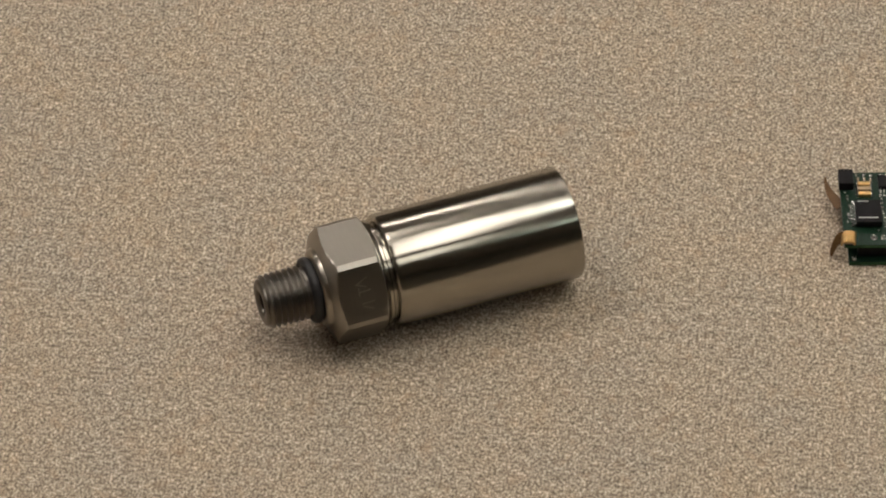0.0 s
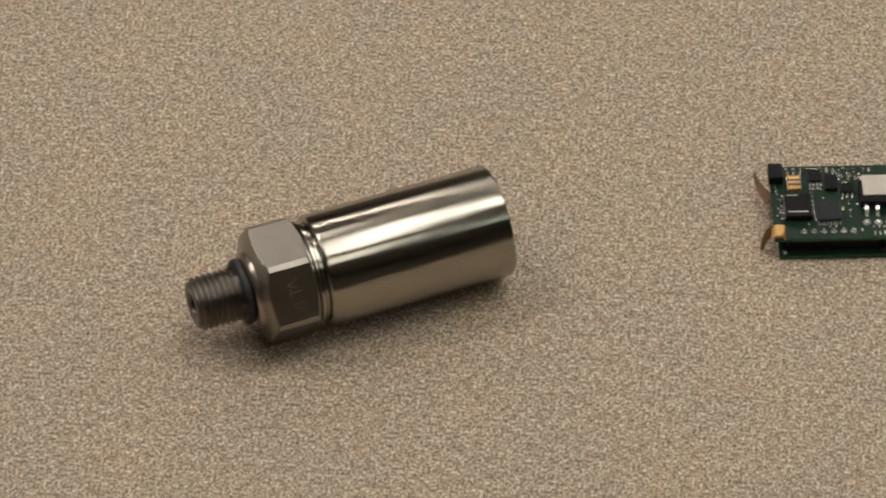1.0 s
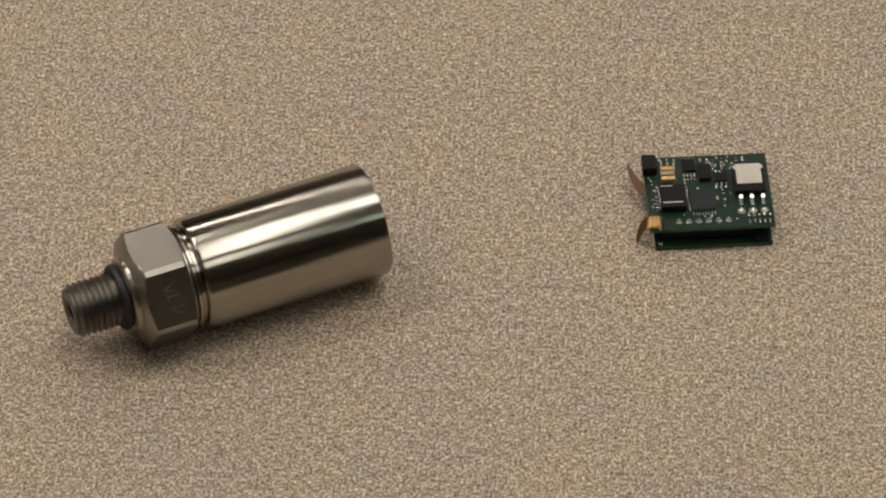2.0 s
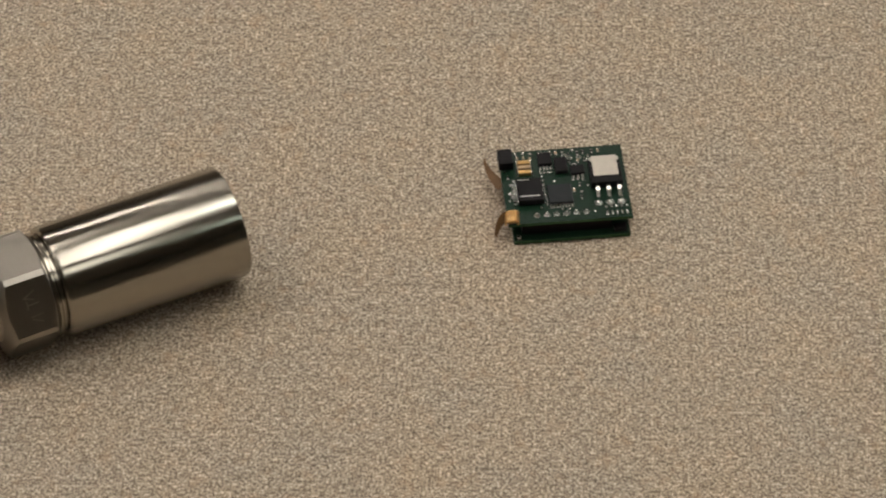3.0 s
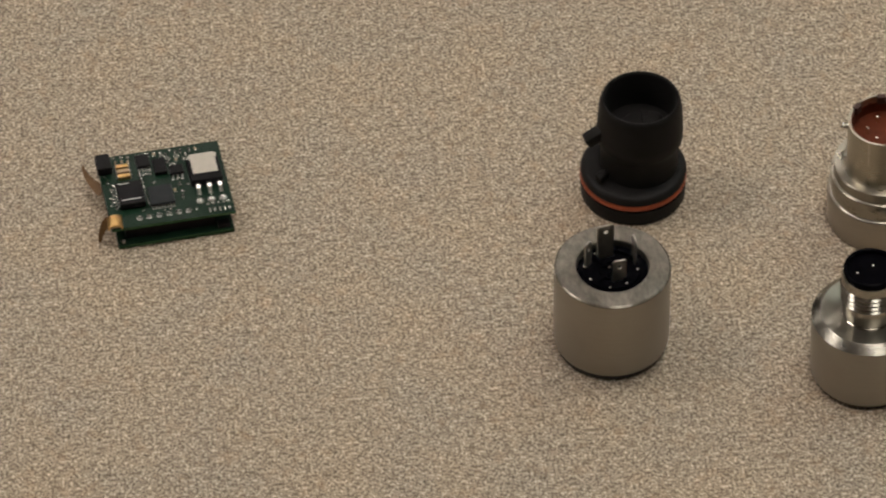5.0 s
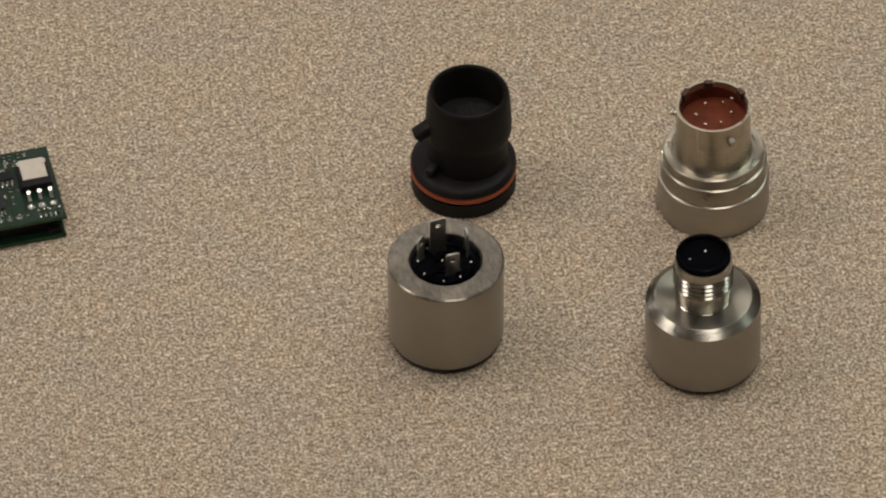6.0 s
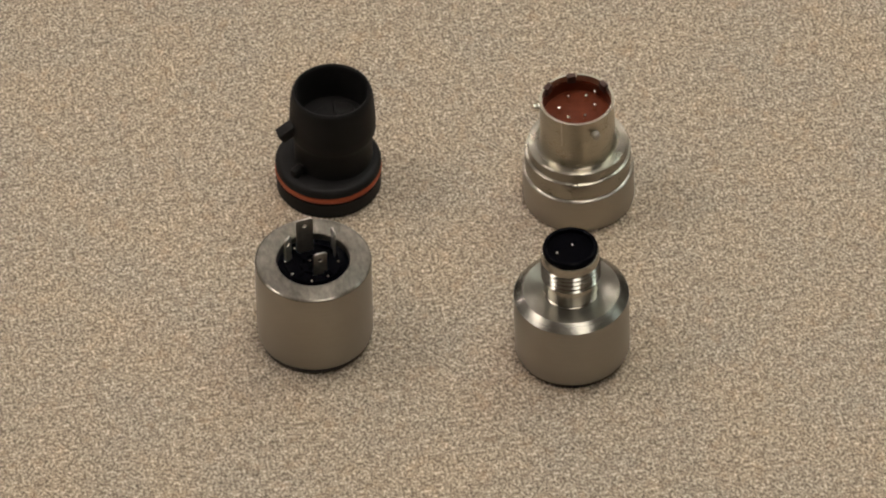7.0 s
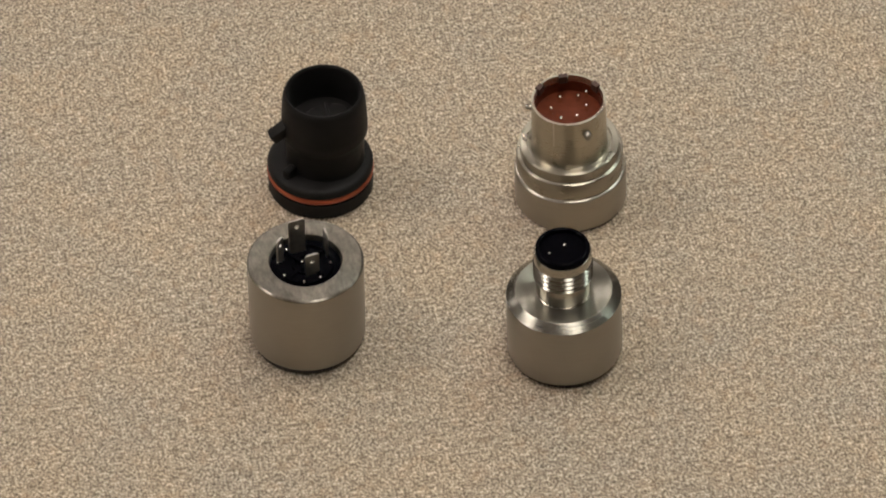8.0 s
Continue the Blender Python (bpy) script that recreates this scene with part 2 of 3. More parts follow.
WARM, COOL = "warm white square recessed ceiling panel light", "cool white square recessed ceiling panel light"
STRIP = "narrow warm white recessed ceiling strip light"
ceiling_light(0.27, 0.74, 0.30, 0.60, LAMP_LONG, "warm white oblong recessed ceiling panel light")
for lx, ly, lm in ((-1.15, 1.25, LAMP_WARM), (1.35, 1.45, LAMP_COOL)):
    ceiling_light(lx, ly, 0.30, 0.30, lm, COOL if lm is LAMP_COOL else WARM)
ceiling_light(0.45, -0.36, 0.30, 0.30, LAMP_REAR, WARM)
ceiling_light(-2.00, 0.55, 0.30, 0.30, LAMP_SIDE, WARM)
ceiling_light(2.90, 0.42, 0.30, 0.30, LAMP_GREEN, COOL)
for lx in (-1.90, -0.60, 0.70, 2.00):
    ceiling_light(lx, 3.10, 0.62, 0.065, LAMP_STRIP if lx < 0 else LAMP_STRIP_DIM, STRIP)

# ---- the table ----
table = root("table", pose(0.05, 0.86, 0), "beige speckled laminate table with a plain top", "table")
part("tabletop", box(-0.80, -0.40, -0.030, 0.80, 0.40, 0.0, 0.002, seg=2), LAMINATE, table, "beige and brown speckled laminate top")
part("edge_band", box(-0.797, -0.397, -0.034, 0.797, 0.397, -0.0305), LAMINATE_EDGE, table)
for sx in (-0.72, 0.72):
    for sy in (-0.33, 0.33):
        part("leg", box(sx - 0.02, sy - 0.02, FLOOR, sx + 0.02, sy + 0.02, -0.0345, 0.003), LEG_STEEL, table)


# ---- pressure sensor lying on its side; x runs from the threaded end ----
def pressure_sensor():
    r = root("pressure_sensor", pose(-0.1304, 0.7661, 0.0128, 0, -0.4, 26.2), "polished steel pressure sensor lying on the table", "sensor")
    # tube with a rounded shoulder and an open rim
    R = 12.75
    prof = [(9.0, 28.3), (11.6, 28.3), (12.2, 28.45), (12.6, 28.85), (R, 29.4), (R, 71.1), (12.6, 71.45), (12.0, 71.55), (11.2, 71.55), (11.1, 71.1), (11.1, 60.0), (0, 60.0)]
    part("tube", lathe([(a * MM, b * MM) for a, b in prof], 128, "X"), POLISHED, r, "mirror-bright steel tube", sharp=50)
    # grooved collar between tube and hexagon
    prof = [(0, 25.4), (11.2, 25.4), (11.2, 26.1), (11.7, 26.25), (11.95, 26.5), (11.95, 27.1), (11.7, 27.35), (11.0, 27.45), (11.0, 28.4), (0, 28.4)]
    part("collar", lathe([(a * MM, b * MM) for a, b in prof], 96, "X"), POLISHED, r)
    # hexagon, chamfered by a cone at both ends, corners slightly broken
    bm = bmesh.new()
    apo = 12.15
    half = math.radians(30)  # half a flat
    br = math.radians(2.9)
    stations = [(13.9, 9.4), (14.2, 10.6), (14.85, 12.2), (15.2, 12.9), (15.55, 13.5), (15.75, 99), (24.9, 99), (25.1, 13.5), (25.35, 12.9), (25.65, 12.2), (25.9, 11.4)]
    angles = []
    for k in range(6):
        c = math.radians(91 + 60 * k)
        n = 12
        angles += [(c - half + br + (2 * half - 2 * br) * i / n, c) for i in range(n + 1)]
    rings = []
    for s, lim in stations:
        ring = []
        for a, c in angles:
            rad = min(apo / math.cos(a - c), lim, 13.78)
            ring.append(bm.verts.new((s * MM, rad * math.cos(a) * MM, rad * math.sin(a) * MM)))
        rings.append(ring)
    n = len(angles)
    for a, b in zip(rings, rings[1:]):
        for i in range(n):
            bm.faces.new((a[i], a[(i + 1) % n], b[(i + 1) % n], b[i]))
    bm.faces.new(rings[0])
    bm.faces.new(rings[-1])
    hexa = part("hexagon", bm, DULL_STEEL, r, "dull grey machined hexagon", sharp=20)
    # faint engraved marks on the flat that faces up and out: plain bars
    for du, dv, ln, tilt in ((-0.2, 2.9, 3.0, 26), (-0.5, 1.9, 2.6, -20), (0.2, 0.5, 2.8, 4), (-1.1, 0.5, 2.2, 88), (0.6, -2.2, 3.0, 3), (0.5, -3.4, 2.6, -24)):
        m = pose(0, 0, 0, 61) @ pose((20.6 + du) * MM, dv * MM, 12.154 * MM, 0, 0, tilt)
        part("engraved_bar", box(-ln / 2 * MM, -0.13 * MM, -0.02 * MM, ln / 2 * MM, 0.13 * MM, 0.012 * MM, m=m), DATE_INK, hexa, sharp=0)
    # washer face and rubber seal
    prof = [(0, 12.7), (7.9, 12.7), (8.4, 12.85), (8.8, 13.3), (9.0, 13.95), (0, 13.95)]
    part("washer_face", lathe([(a * MM, b * MM) for a, b in prof], 96, "X"), PLUG_X, r)
    part("seal_ring", torus(6.35 * MM, 1.2 * MM, 11.6 * MM, "X"), RUBBER, r, "black rubber sealing ring")
    # threaded spigot with a bore
    prof = [(2.6, 9.0), (2.6, 0.5), (3.1, 0.0), (4.9, 0.0), (5.35, 0.35)]
    pitch, s = 1.34, 0.75
    while s + pitch < 10.4:
        prof += [(5.25, s), (6.12, s + pitch * 0.42), (6.12, s + pitch * 0.56), (5.25, s + pitch * 0.96)]
        s += pitch
    prof += [(5.4, 10.4), (5.4, 13.6), (0, 13.6)]
    part("threaded_spigot", lathe([(a * MM, b * MM) for a, b in prof], 96, "X"), THREAD_STEEL, r, "dark grey steel screw thread", sharp=50)
    # near-black lining: the shade inside the steel bore is put into its colour
    part("bore", lathe([(2.59 * MM, 0.6 * MM), (2.5 * MM, 0.6 * MM), (2.5 * MM, 8.8 * MM), (0, 8.8 * MM), (0, 9.0 * MM), (2.59 * MM, 9.0 * MM)], 40, "X"), BORE_SHADE, r)
    return r


pressure_sensor()


# ---- circuit boards: x along the long edge, y towards the back; origin at the middle ----
def circuit_board():
    r = root("circuit_board", pose(0.0088, 0.8175, 0, 0, 0, 6.5), "stacked green circuit boards with black chips and solder", "circuit board")
    L, D = 28.2, 23.4
    hx, hy = L / 2, D / 2

    def bx(name, x0, y0, z0, x1, y1, z1, mat, parent, bevel=0.0, label="", m=None):
        return part(name, box(x0 * MM, y0 * MM, z0 * MM, x1 * MM, y1 * MM, z1 * MM, bevel * MM, m=m), mat, parent, label, sharp=30)

    def uv(u, v):
        return -hx + u * L, hy - v * D

    T0, T1 = 4.95, 5.8
    lower = bx("lower_board", -hx + 1.2, -hy - 0.7, 0.15, hx - 0.6, hy - 1.5, 1.25, MASK_GREEN, r, 0.06, "lower green board")
    upper = bx("upper_board", -hx, -hy, T0, hx, hy, T1, MASK_GREEN, r, 0.06, "upper green board with parts")
    for brd, x0, y0, x1, y1, z0, z1 in ((lower, -hx + 1.2, -hy - 0.7, hx - 0.6, hy - 1.5, 0.25, 1.15), (upper, -hx, -hy, hx, hy, T0 + 0.1, T1 - 0.1)):
        bx("bare_edge", x0 + 0.1, y0 - 0.03, z0, x1 - 0.1, y0 + 0.05, z1, BOARD_EDGE, brd, label="pale bare board edge")
        bx("bare_edge", x1 - 0.05, y0 + 0.1, z0, x1 + 0.03, y1 - 0.1, z1, BOARD_EDGE, brd, label="pale bare board edge")
    bx("header_strip", -hx + 3.2, -hy + 1.2, 1.26, hx - 4.5, -hy + 3.4, T0 - 0.01, CHIP_BLACK, r, 0.1, "black pin header between the boards")
    bx("header_strip", -hx + 3.0, hy - 5, 1.26, hx - 4.0, hy - 3.0, T0 - 0.01, CHIP_BLACK, r, 0.1, "black pin header between the boards")
    bx("lower_chip", hx - 4.2, -hy - 0.2, 1.26, hx - 1.4, -hy + 1.6, 2.5, CHIP_BLACK, lower, 0.1)
    bx("lower_pad", -hx + 1.9, -hy - 0.45, 1.26, -hx + 2.9, -hy + 0.5, 2.1, SOLDER, lower, 0.1)

    def chip(name, u0, v0, u1, v1, h, mat=CHIP_BLACK, legs=None, label="", z=T1, count=5):
        x0, y1 = uv(u0, v0)
        x1, y0 = uv(u1, v1)
        c = bx(name, x0, y0, z + 0.12, x1, y1, z + h, mat, upper, 0.12, label)
        for side in legs or "":
            for k in range(count):
                f = (k + 0.5) / count
                if side in "sn":
                    px, py = x0 + f * (x1 - x0), y0 if side == "s" else y1
                    d = -1 if side == "s" else 1
                    bm = sweep([(px * MM, (py - d * 0.1) * MM, (z + h * 0.5) * MM), (px * MM, (py + d * 0.3) * MM, (z + h * 0.5) * MM), (px * MM, (py + d * 0.5) * MM, (z + 0.12) * MM), (px * MM, (py + d * 1.0) * MM, (z + 0.08) * MM)], min(0.42, (x1 - x0) / count * 0.5) * MM, 0.14 * MM, (1, 0, 0))
                else:
                    px, py = x0 if side == "w" else x1, y0 + f * (y1 - y0)
                    d = -1 if side == "w" else 1
                    bm = sweep([((px - d * 0.1) * MM, py * MM, (z + h * 0.5) * MM), ((px + d * 0.3) * MM, py * MM, (z + h * 0.5) * MM), ((px + d * 0.5) * MM, py * MM, (z + 0.12) * MM), ((px + d * 1.0) * MM, py * MM, (z + 0.08) * MM)], min(0.42, (y1 - y0) / count * 0.5) * MM, 0.14 * MM, (0, 1, 0))
                part("lead", bm, SOLDER, c, sharp=0)
        return c

    conn = chip("connector_block", -0.01, 0.05, 0.108, 0.25, 2.3, CHIP_BLACK, label="tall black connector block")
    big = chip("large_chip", 0.105, 0.445, 0.312, 0.755, 1.7, CHIP_BLACK, "w", "large black chip with solder legs", count=7)
    x0, y0 = uv(0.125, 0.70)
    bx("printed_bar", x0, y0, T1 + 1.701, x0 + 4.4, y0 + 0.28, T1 + 1.712, WHITE_INK, big)
    x0, y0 = uv(0.12, 0.475)
    bx("printed_bar", x0, y0, T1 + 1.701, x0 + 2.6, y0 + 0.2, T1 + 1.712, WHITE_INK, big)
    chip("square_chip", 0.35, 0.525, 0.545, 0.775, 0.9, CHIP_BLUE, "s", "flat square slate chip", count=8)
    chip("small_chip", 0.31, 0.08, 0.42, 0.245, 1.1, CHIP_BLACK, "sn", "small black chip", count=4)
    chip("small_chip", 0.44, 0.16, 0.54, 0.36, 1.1, CHIP_BLACK, "", "small black chip")
    chip("transistor", 0.56, 0.275, 0.672, 0.39, 0.8, CHIP_BLACK, "s", "small black transistor", count=3)
    # power package with a bare metal tab
    power = chip("power_regulator", 0.705, 0.275, 0.96, 0.595, 2.1, CHIP_BLACK, label="black power regulator with bare metal tab")
    x0, y1 = uv(0.732, 0.24)
    x1, y0 = uv(0.934, 0.51)
    bm = bmesh.new()
    box(x0 * MM, y0 * MM, (T1 + 2.105) * MM, x1 * MM, y1 * MM, (T1 + 2.35) * MM, 0.05 * MM, bm)
    for s in (x0 - 0.45, x1 - 0.15):
        box(s * MM, (y1 - 1.5) * MM, (T1 + 2.105) * MM, (s + 0.6) * MM, (y1 - 0.4) * MM, (T1 + 2.30) * MM, 0.04 * MM, bm)
    part("metal_tab", bm, TAB_METAL, power, "pale tinned metal tab", sharp=30)
    for k in range(3):
        px, py = uv(0.752 + 0.088 * k, 0.595)
        part("lead", sweep([(px * MM, (py + 0.2) * MM, (T1 + 1.2) * MM), (px * MM, (py - 0.7) * MM, (T1 + 1.25) * MM), (px * MM, (py - 1.3) * MM, (T1 + 0.9) * MM), (px * MM, (py - 1.9) * MM, (T1 + 0.25) * MM), (px * MM, (py - 3.0) * MM, (T1 + 0.18) * MM)], 0.78 * MM, 0.32 * MM, (1, 0, 0)), SOLDER, power, sharp=0)
        qx, qy = uv(0.745 + 0.093 * k, 0.785)
        part("solder_joint", lathe([(0, (T1 + 0.7) * MM), (0.35 * MM, (T1 + 0.62) * MM), (0.75 * MM, (T1 + 0.3) * MM), (1.0 * MM, (T1 + 0.005) * MM), (0, (T1 + 0.005) * MM)], 24, centre=(qx * MM, qy * MM)), SOLDER, power, sharp=60)

    # row of plated holes with solder along the front edge
    for k in range(6):
        px, py = uv(0.239 + 0.0792 * k, 0.893)
        part("solder_ring", bead_at(px, py, T1), SOLDER, upper, sharp=60)
    # resistor array: five pads in a row
    for k in range(5):
        px, py = uv(0.802 + 0.04 * k, 0.943)
        bx("chip_resistor", px - 0.22, py - 0.62, T1 + 0.01, px + 0.22, py + 0.62, T1 + 0.35, SOLDER, upper, 0.08)
        px, py = uv(0.80 + 0.042 * k, 0.848)
        bx("solder_pad", px - 0.3, py - 0.3, T1 + 0.005, px + 0.3, py + 0.3, T1 + 0.12, SOLDER, upper, 0.05)
    # striped tan ceramic parts
    for k in range(3):
        px, py = uv(0.192, 0.19 + 0.067 * k)
        c = bx("ceramic_part", px - 1.45, py - 0.55, T1 + 0.01, px + 1.45, py + 0.55, T1 + 1.0, GOLD if k != 1 else CERAMIC, upper, 0.1, "amber striped ceramic part")
        for d in (-1, 1):
            bx("end_cap", px + d * 1.5 - 0.22, py - 0.5, T1 + 0.01, px + d * 1.5 + 0.22, py + 0.5, T1 + 0.9, SOLDER, c, 0.08)
    # small resistors, capacitors and pads
    caps = [(0.15, 0.114), (0.2, 0.114), (0.564, 0.109), (0.639, 0.097), (0.681, 0.088), (0.559, 0.195), (0.633, 0.199), (0.689, 0.192),
            (0.617, 0.53), (0.566, 0.607), (0.618, 0.70), (0.42, 0.078), (0.466, 0.077), (0.756, 0.084), (0.806, 0.084), (0.249, 0.13),
            (0.051, 0.367), (0.075, 0.53), (0.06, 0.63), (0.08, 0.72)]
    pads = [(0.257, 0.05), (0.089, 0.03), (0.14, 0.04), (0.2, 0.04), (0.037, 0.278), (0.064, 0.463), (0.092, 0.413), (0.325, 0.371), (0.329, 0.427),
            (0.327, 0.49), (0.283, 0.8), (0.419, 0.45), (0.683, 0.539), (0.703, 0.894), (0.32, 0.32), (0.35, 0.325), (0.38, 0.32), (0.405, 0.325),
            (0.571, 0.45), (0.609, 0.445), (0.649, 0.45), (0.625, 0.62), (0.52, 0.06), (0.6, 0.04), (0.72, 0.13), (0.05, 0.58), (0.04, 0.68), (0.45, 0.84), (0.5, 0.84)]
    rnd = random.Random(4)
    for u, v in caps:
        px, py = uv(u, v)
        s = rnd.uniform(0.38, 0.48)
        c = bx("chip_capacitor", px - s * 0.55, py - s * 0.8, T1 + 0.01, px + s * 0.55, py + s * 0.8, T1 + 0.55, CERAMIC if rnd.random() < 0.2 else CHIP_BLACK, upper, 0.05)
        for d in (-1, 1):
            bx("end_cap", px - s * 0.6, py + d * s * 0.85 - 0.22, T1 + 0.01, px + s * 0.6, py + d * s * 0.85 + 0.22, T1 + 0.5, SOLDER, c, 0.06)
    for u, v in pads:
        px, py = uv(u, v)
        s = rnd.uniform(0.28, 0.36)
        bx("solder_pad", px - s * 0.9, py - s * 0.9, T1 + 0.005, px + s * 0.9, py + s * 0.9, T1 + 0.22, SOLDER, upper, 0.09)
    for k in range(7):
        px, py = uv(0.328 + 0.002 * k, 0.54 + 0.035 * k)
        bx("solder_pad", px - 0.18, py - 0.2, T1 + 0.005, px + 0.18, py + 0.2, T1 + 0.2, SOLDER, upper, 0.06)
    for u, v in ((0.57, 0.15), (0.645, 0.14), (0.72, 0.19), (0.60, 0.245), (0.53, 0.11)):
        px, py = uv(u, v)
        ring = [(0.62, 0.004), (0.6, 0.12), (0.45, 0.16), (0.34, 0.12), (0.32, 0.004)]
        part("solder_ring", lathe([(a * MM, (T1 + b) * MM) for a, b in ring], 20, closed=True, centre=(px * MM, py * MM)), SOLDER, upper, sharp=60)
    # rolled gold contact and the two flexible tails on the short edge
    px, py = uv(0.035, 0.93)
    roll = [(1.55 * math.cos(math.radians(a)), 0.75 * math.sin(math.radians(a))) for a in range(-30, 211, 20)]
    bm = sweep([((px + a) * MM, py * MM, (T1 + 0.45 + b) * MM) for a, b in roll], 3.5 * MM, 0.35 * MM, (0.12, 1, 0))
    contact = part("gold_contact", bm, GOLD, upper, "rolled gold-plated contact", sharp=50)
    for d in (-0.55, 0.6):
        box((px + d - 0.16) * MM, (py - 1.62) * MM, (T1 + 0.9) * MM, (px + d + 0.16) * MM, (py + 1.62) * MM, (T1 + 1.6) * MM, 0.08 * MM, bm := bmesh.new())
        part("contact_ridge", bm, GOLD, contact, sharp=30)
    part("contact_foot", box((px - 1.2) * MM, (py - 1.4) * MM, (T1 + 0.003) * MM, (px + 1.2) * MM, (py + 1.4) * MM, (T1 + 0.95) * MM, 0.2 * MM), CERAMIC, contact, sharp=30)
    tail = [(-13.4, -8.9, 6.3), (-14.3, -8.9, 6.2), (-15.1, -9.0, 5.4), (-15.9, -9.2, 4.0), (-16.5, -9.6, 2.3), (-16.8, -10.0, 0.9)]
    part("flex_tail", sweep([tuple(c * MM for c in q) for q in tail], lambda f: (2.7 - 2.0 * f) * MM, 0.18 * MM, (0.70, -0.36, -0.35)), FLEX, r, "amber flexible circuit tail", sharp=60)
    tail = [(-13.9, 2.6, 4.4), (-14.8, 3.4, 4.4), (-15.7, 4.9, 4.6), (-16.5, 6.4, 4.9), (-17.1, 7.8, 5.5), (-17.4, 9.2, 6.6)]
    part("flex_tail", sweep([tuple(c * MM for c in q) for q in tail], lambda f: (3.0 - 2.3 * f) * MM, 0.18 * MM, (0.6, 0.55, 0.45)), FLEX, r, "amber flexible circuit tail", sharp=60)
    return r


def bead_at(px, py, z):
    """A solder fillet round a cut pin end."""
    prof = [(0, 0.75), (0.22, 0.72), (0.30, 0.55), (0.42, 0.30), (0.60, 0.10), (0.74, 0.004), (0, 0.004)]
    return lathe([(a * MM, (z + b) * MM) for a, b in prof], 20, centre=(px * MM, py * MM))


circuit_board()


# ---- connector in a steel can with four blades ----
def blade_connector():
    r = root("blade_connector", pose(0.1040, 0.7641, 0), "brushed steel can connector with four blade pins", "connector", "connectors on the table")
    prof = [(0, 0.0), (11.6, 0.0), (12.0, 0.4), (12.15, 1.3), (12.0, 1.45), (0, 1.45)]
    part("base_plate", lathe([(a * MM, b * MM) for a, b in prof]), DARK_BASE, r, "dark plastic base edge")
    prof = [(0, 1.46), (11.9, 1.46), (12.45, 1.9), (12.7, 2.8), (12.75, 23.3)]
    part("can", lathe([(a * MM, b * MM) for a, b in prof], 128), CAN_STEEL, r, "brushed steel can", sharp=40)
    prof = [(12.75, 23.3), (12.66, 23.55), (12.3, 23.78), (12.0, 23.8), (8.1, 23.8), (7.9, 23.6), (7.85, 19.0), (7.75, 18.0)]
    part("can_face", lathe([(a * MM, b * MM) for a, b in prof], 128), CAN_FACE, r, "scuffed flat rim", sharp=12)
    prof = [(0, 22.2), (2.3, 22.2), (2.4, 22.7), (2.9, 22.7), (3.0, 22.2), (5.4, 22.2), (5.6, 22.9), (6.1, 22.9), (6.2, 22.3), (7.84, 22.1), (7.84, 17.5), (0, 17.5)]
    part("insert", lathe([(a * MM, b * MM) for a, b in prof]), BLACK_INSERT, r, "black plastic insert")
    bars = bmesh.new()
    for a in (40, 130):
        box(-5.4 * MM, -0.45 * MM, 22.21 * MM, 5.4 * MM, 0.45 * MM, 22.8 * MM, 0.1 * MM, bars, m=pose(0, 0, 0, 0, 0, a))
    part("insert_rib", bars, BLACK_INSERT, r, sharp=30)
    # blades: x, y, turn, height over the insert, width
    for bx_, by_, turn, h, w in ((-1.1, 4.4, 12, 9.9, 3.8), (-5.2, 2.0, 50, 7.2, 2.4), (5.0, 2.8, 98, 7.2, 2.6), (1.1, -2.9, 10, 6.2, 3.1)):
        bm = bmesh.new()
        t, z0, z1, hw, c, hr, hz = 0.4, 22.0, 22.0 + h, w / 2, 0.45, 0.55, 22.0 + h - 1.9
        outline = [(-hw, z0), (hw, z0), (hw, z1 - c), (hw - c, z1), (-hw + c, z1), (-hw, z1 - c)]
        hole = [(hr * math.cos(math.tau * k / 12), hz + hr * math.sin(math.tau * k / 12)) for k in range(12)]
        sides = []
        for y in (-t / 2, t / 2):
            o = [bm.verts.new((p * MM, y * MM, q * MM)) for p, q in outline]
            i = [bm.verts.new((p * MM, y * MM, q * MM)) for p, q in hole]
            es = [bm.edges.new((o[k], o[(k + 1) % 6])) for k in range(6)] + [bm.edges.new((i[k], i[(k + 1) % 12])) for k in range(12)]
            bmesh.ops.triangle_fill(bm, edges=es, use_beauty=True)
            sides.append((o, i))
        for a, b in zip(sides[0], sides[1]):
            for k in range(len(a)):
                bm.faces.new((a[k], a[(k + 1) % len(a)], b[(k + 1) % len(b)], b[k]))
        bm.transform(pose(bx_ * MM, by_ * MM, 0, 0, 0, turn))
        part("blade", bm, BLADE_METAL, r, "flat tinned blade with a hole", sharp=30)
    for px, py in ((-5.9, 1.1), (-5.1, -2.9), (-1.2, -5.7), (2.5, -4.8), (5.4, -0.8), (-3.4, 4.8), (-0.6, 0.5)):
        part("pin", rod(0.34 * MM, 22.0 * MM, 23.2 * MM, px * MM, py * MM, 12, 1.0), PIN_METAL, r, sharp=60)
    return r


blade_connector()


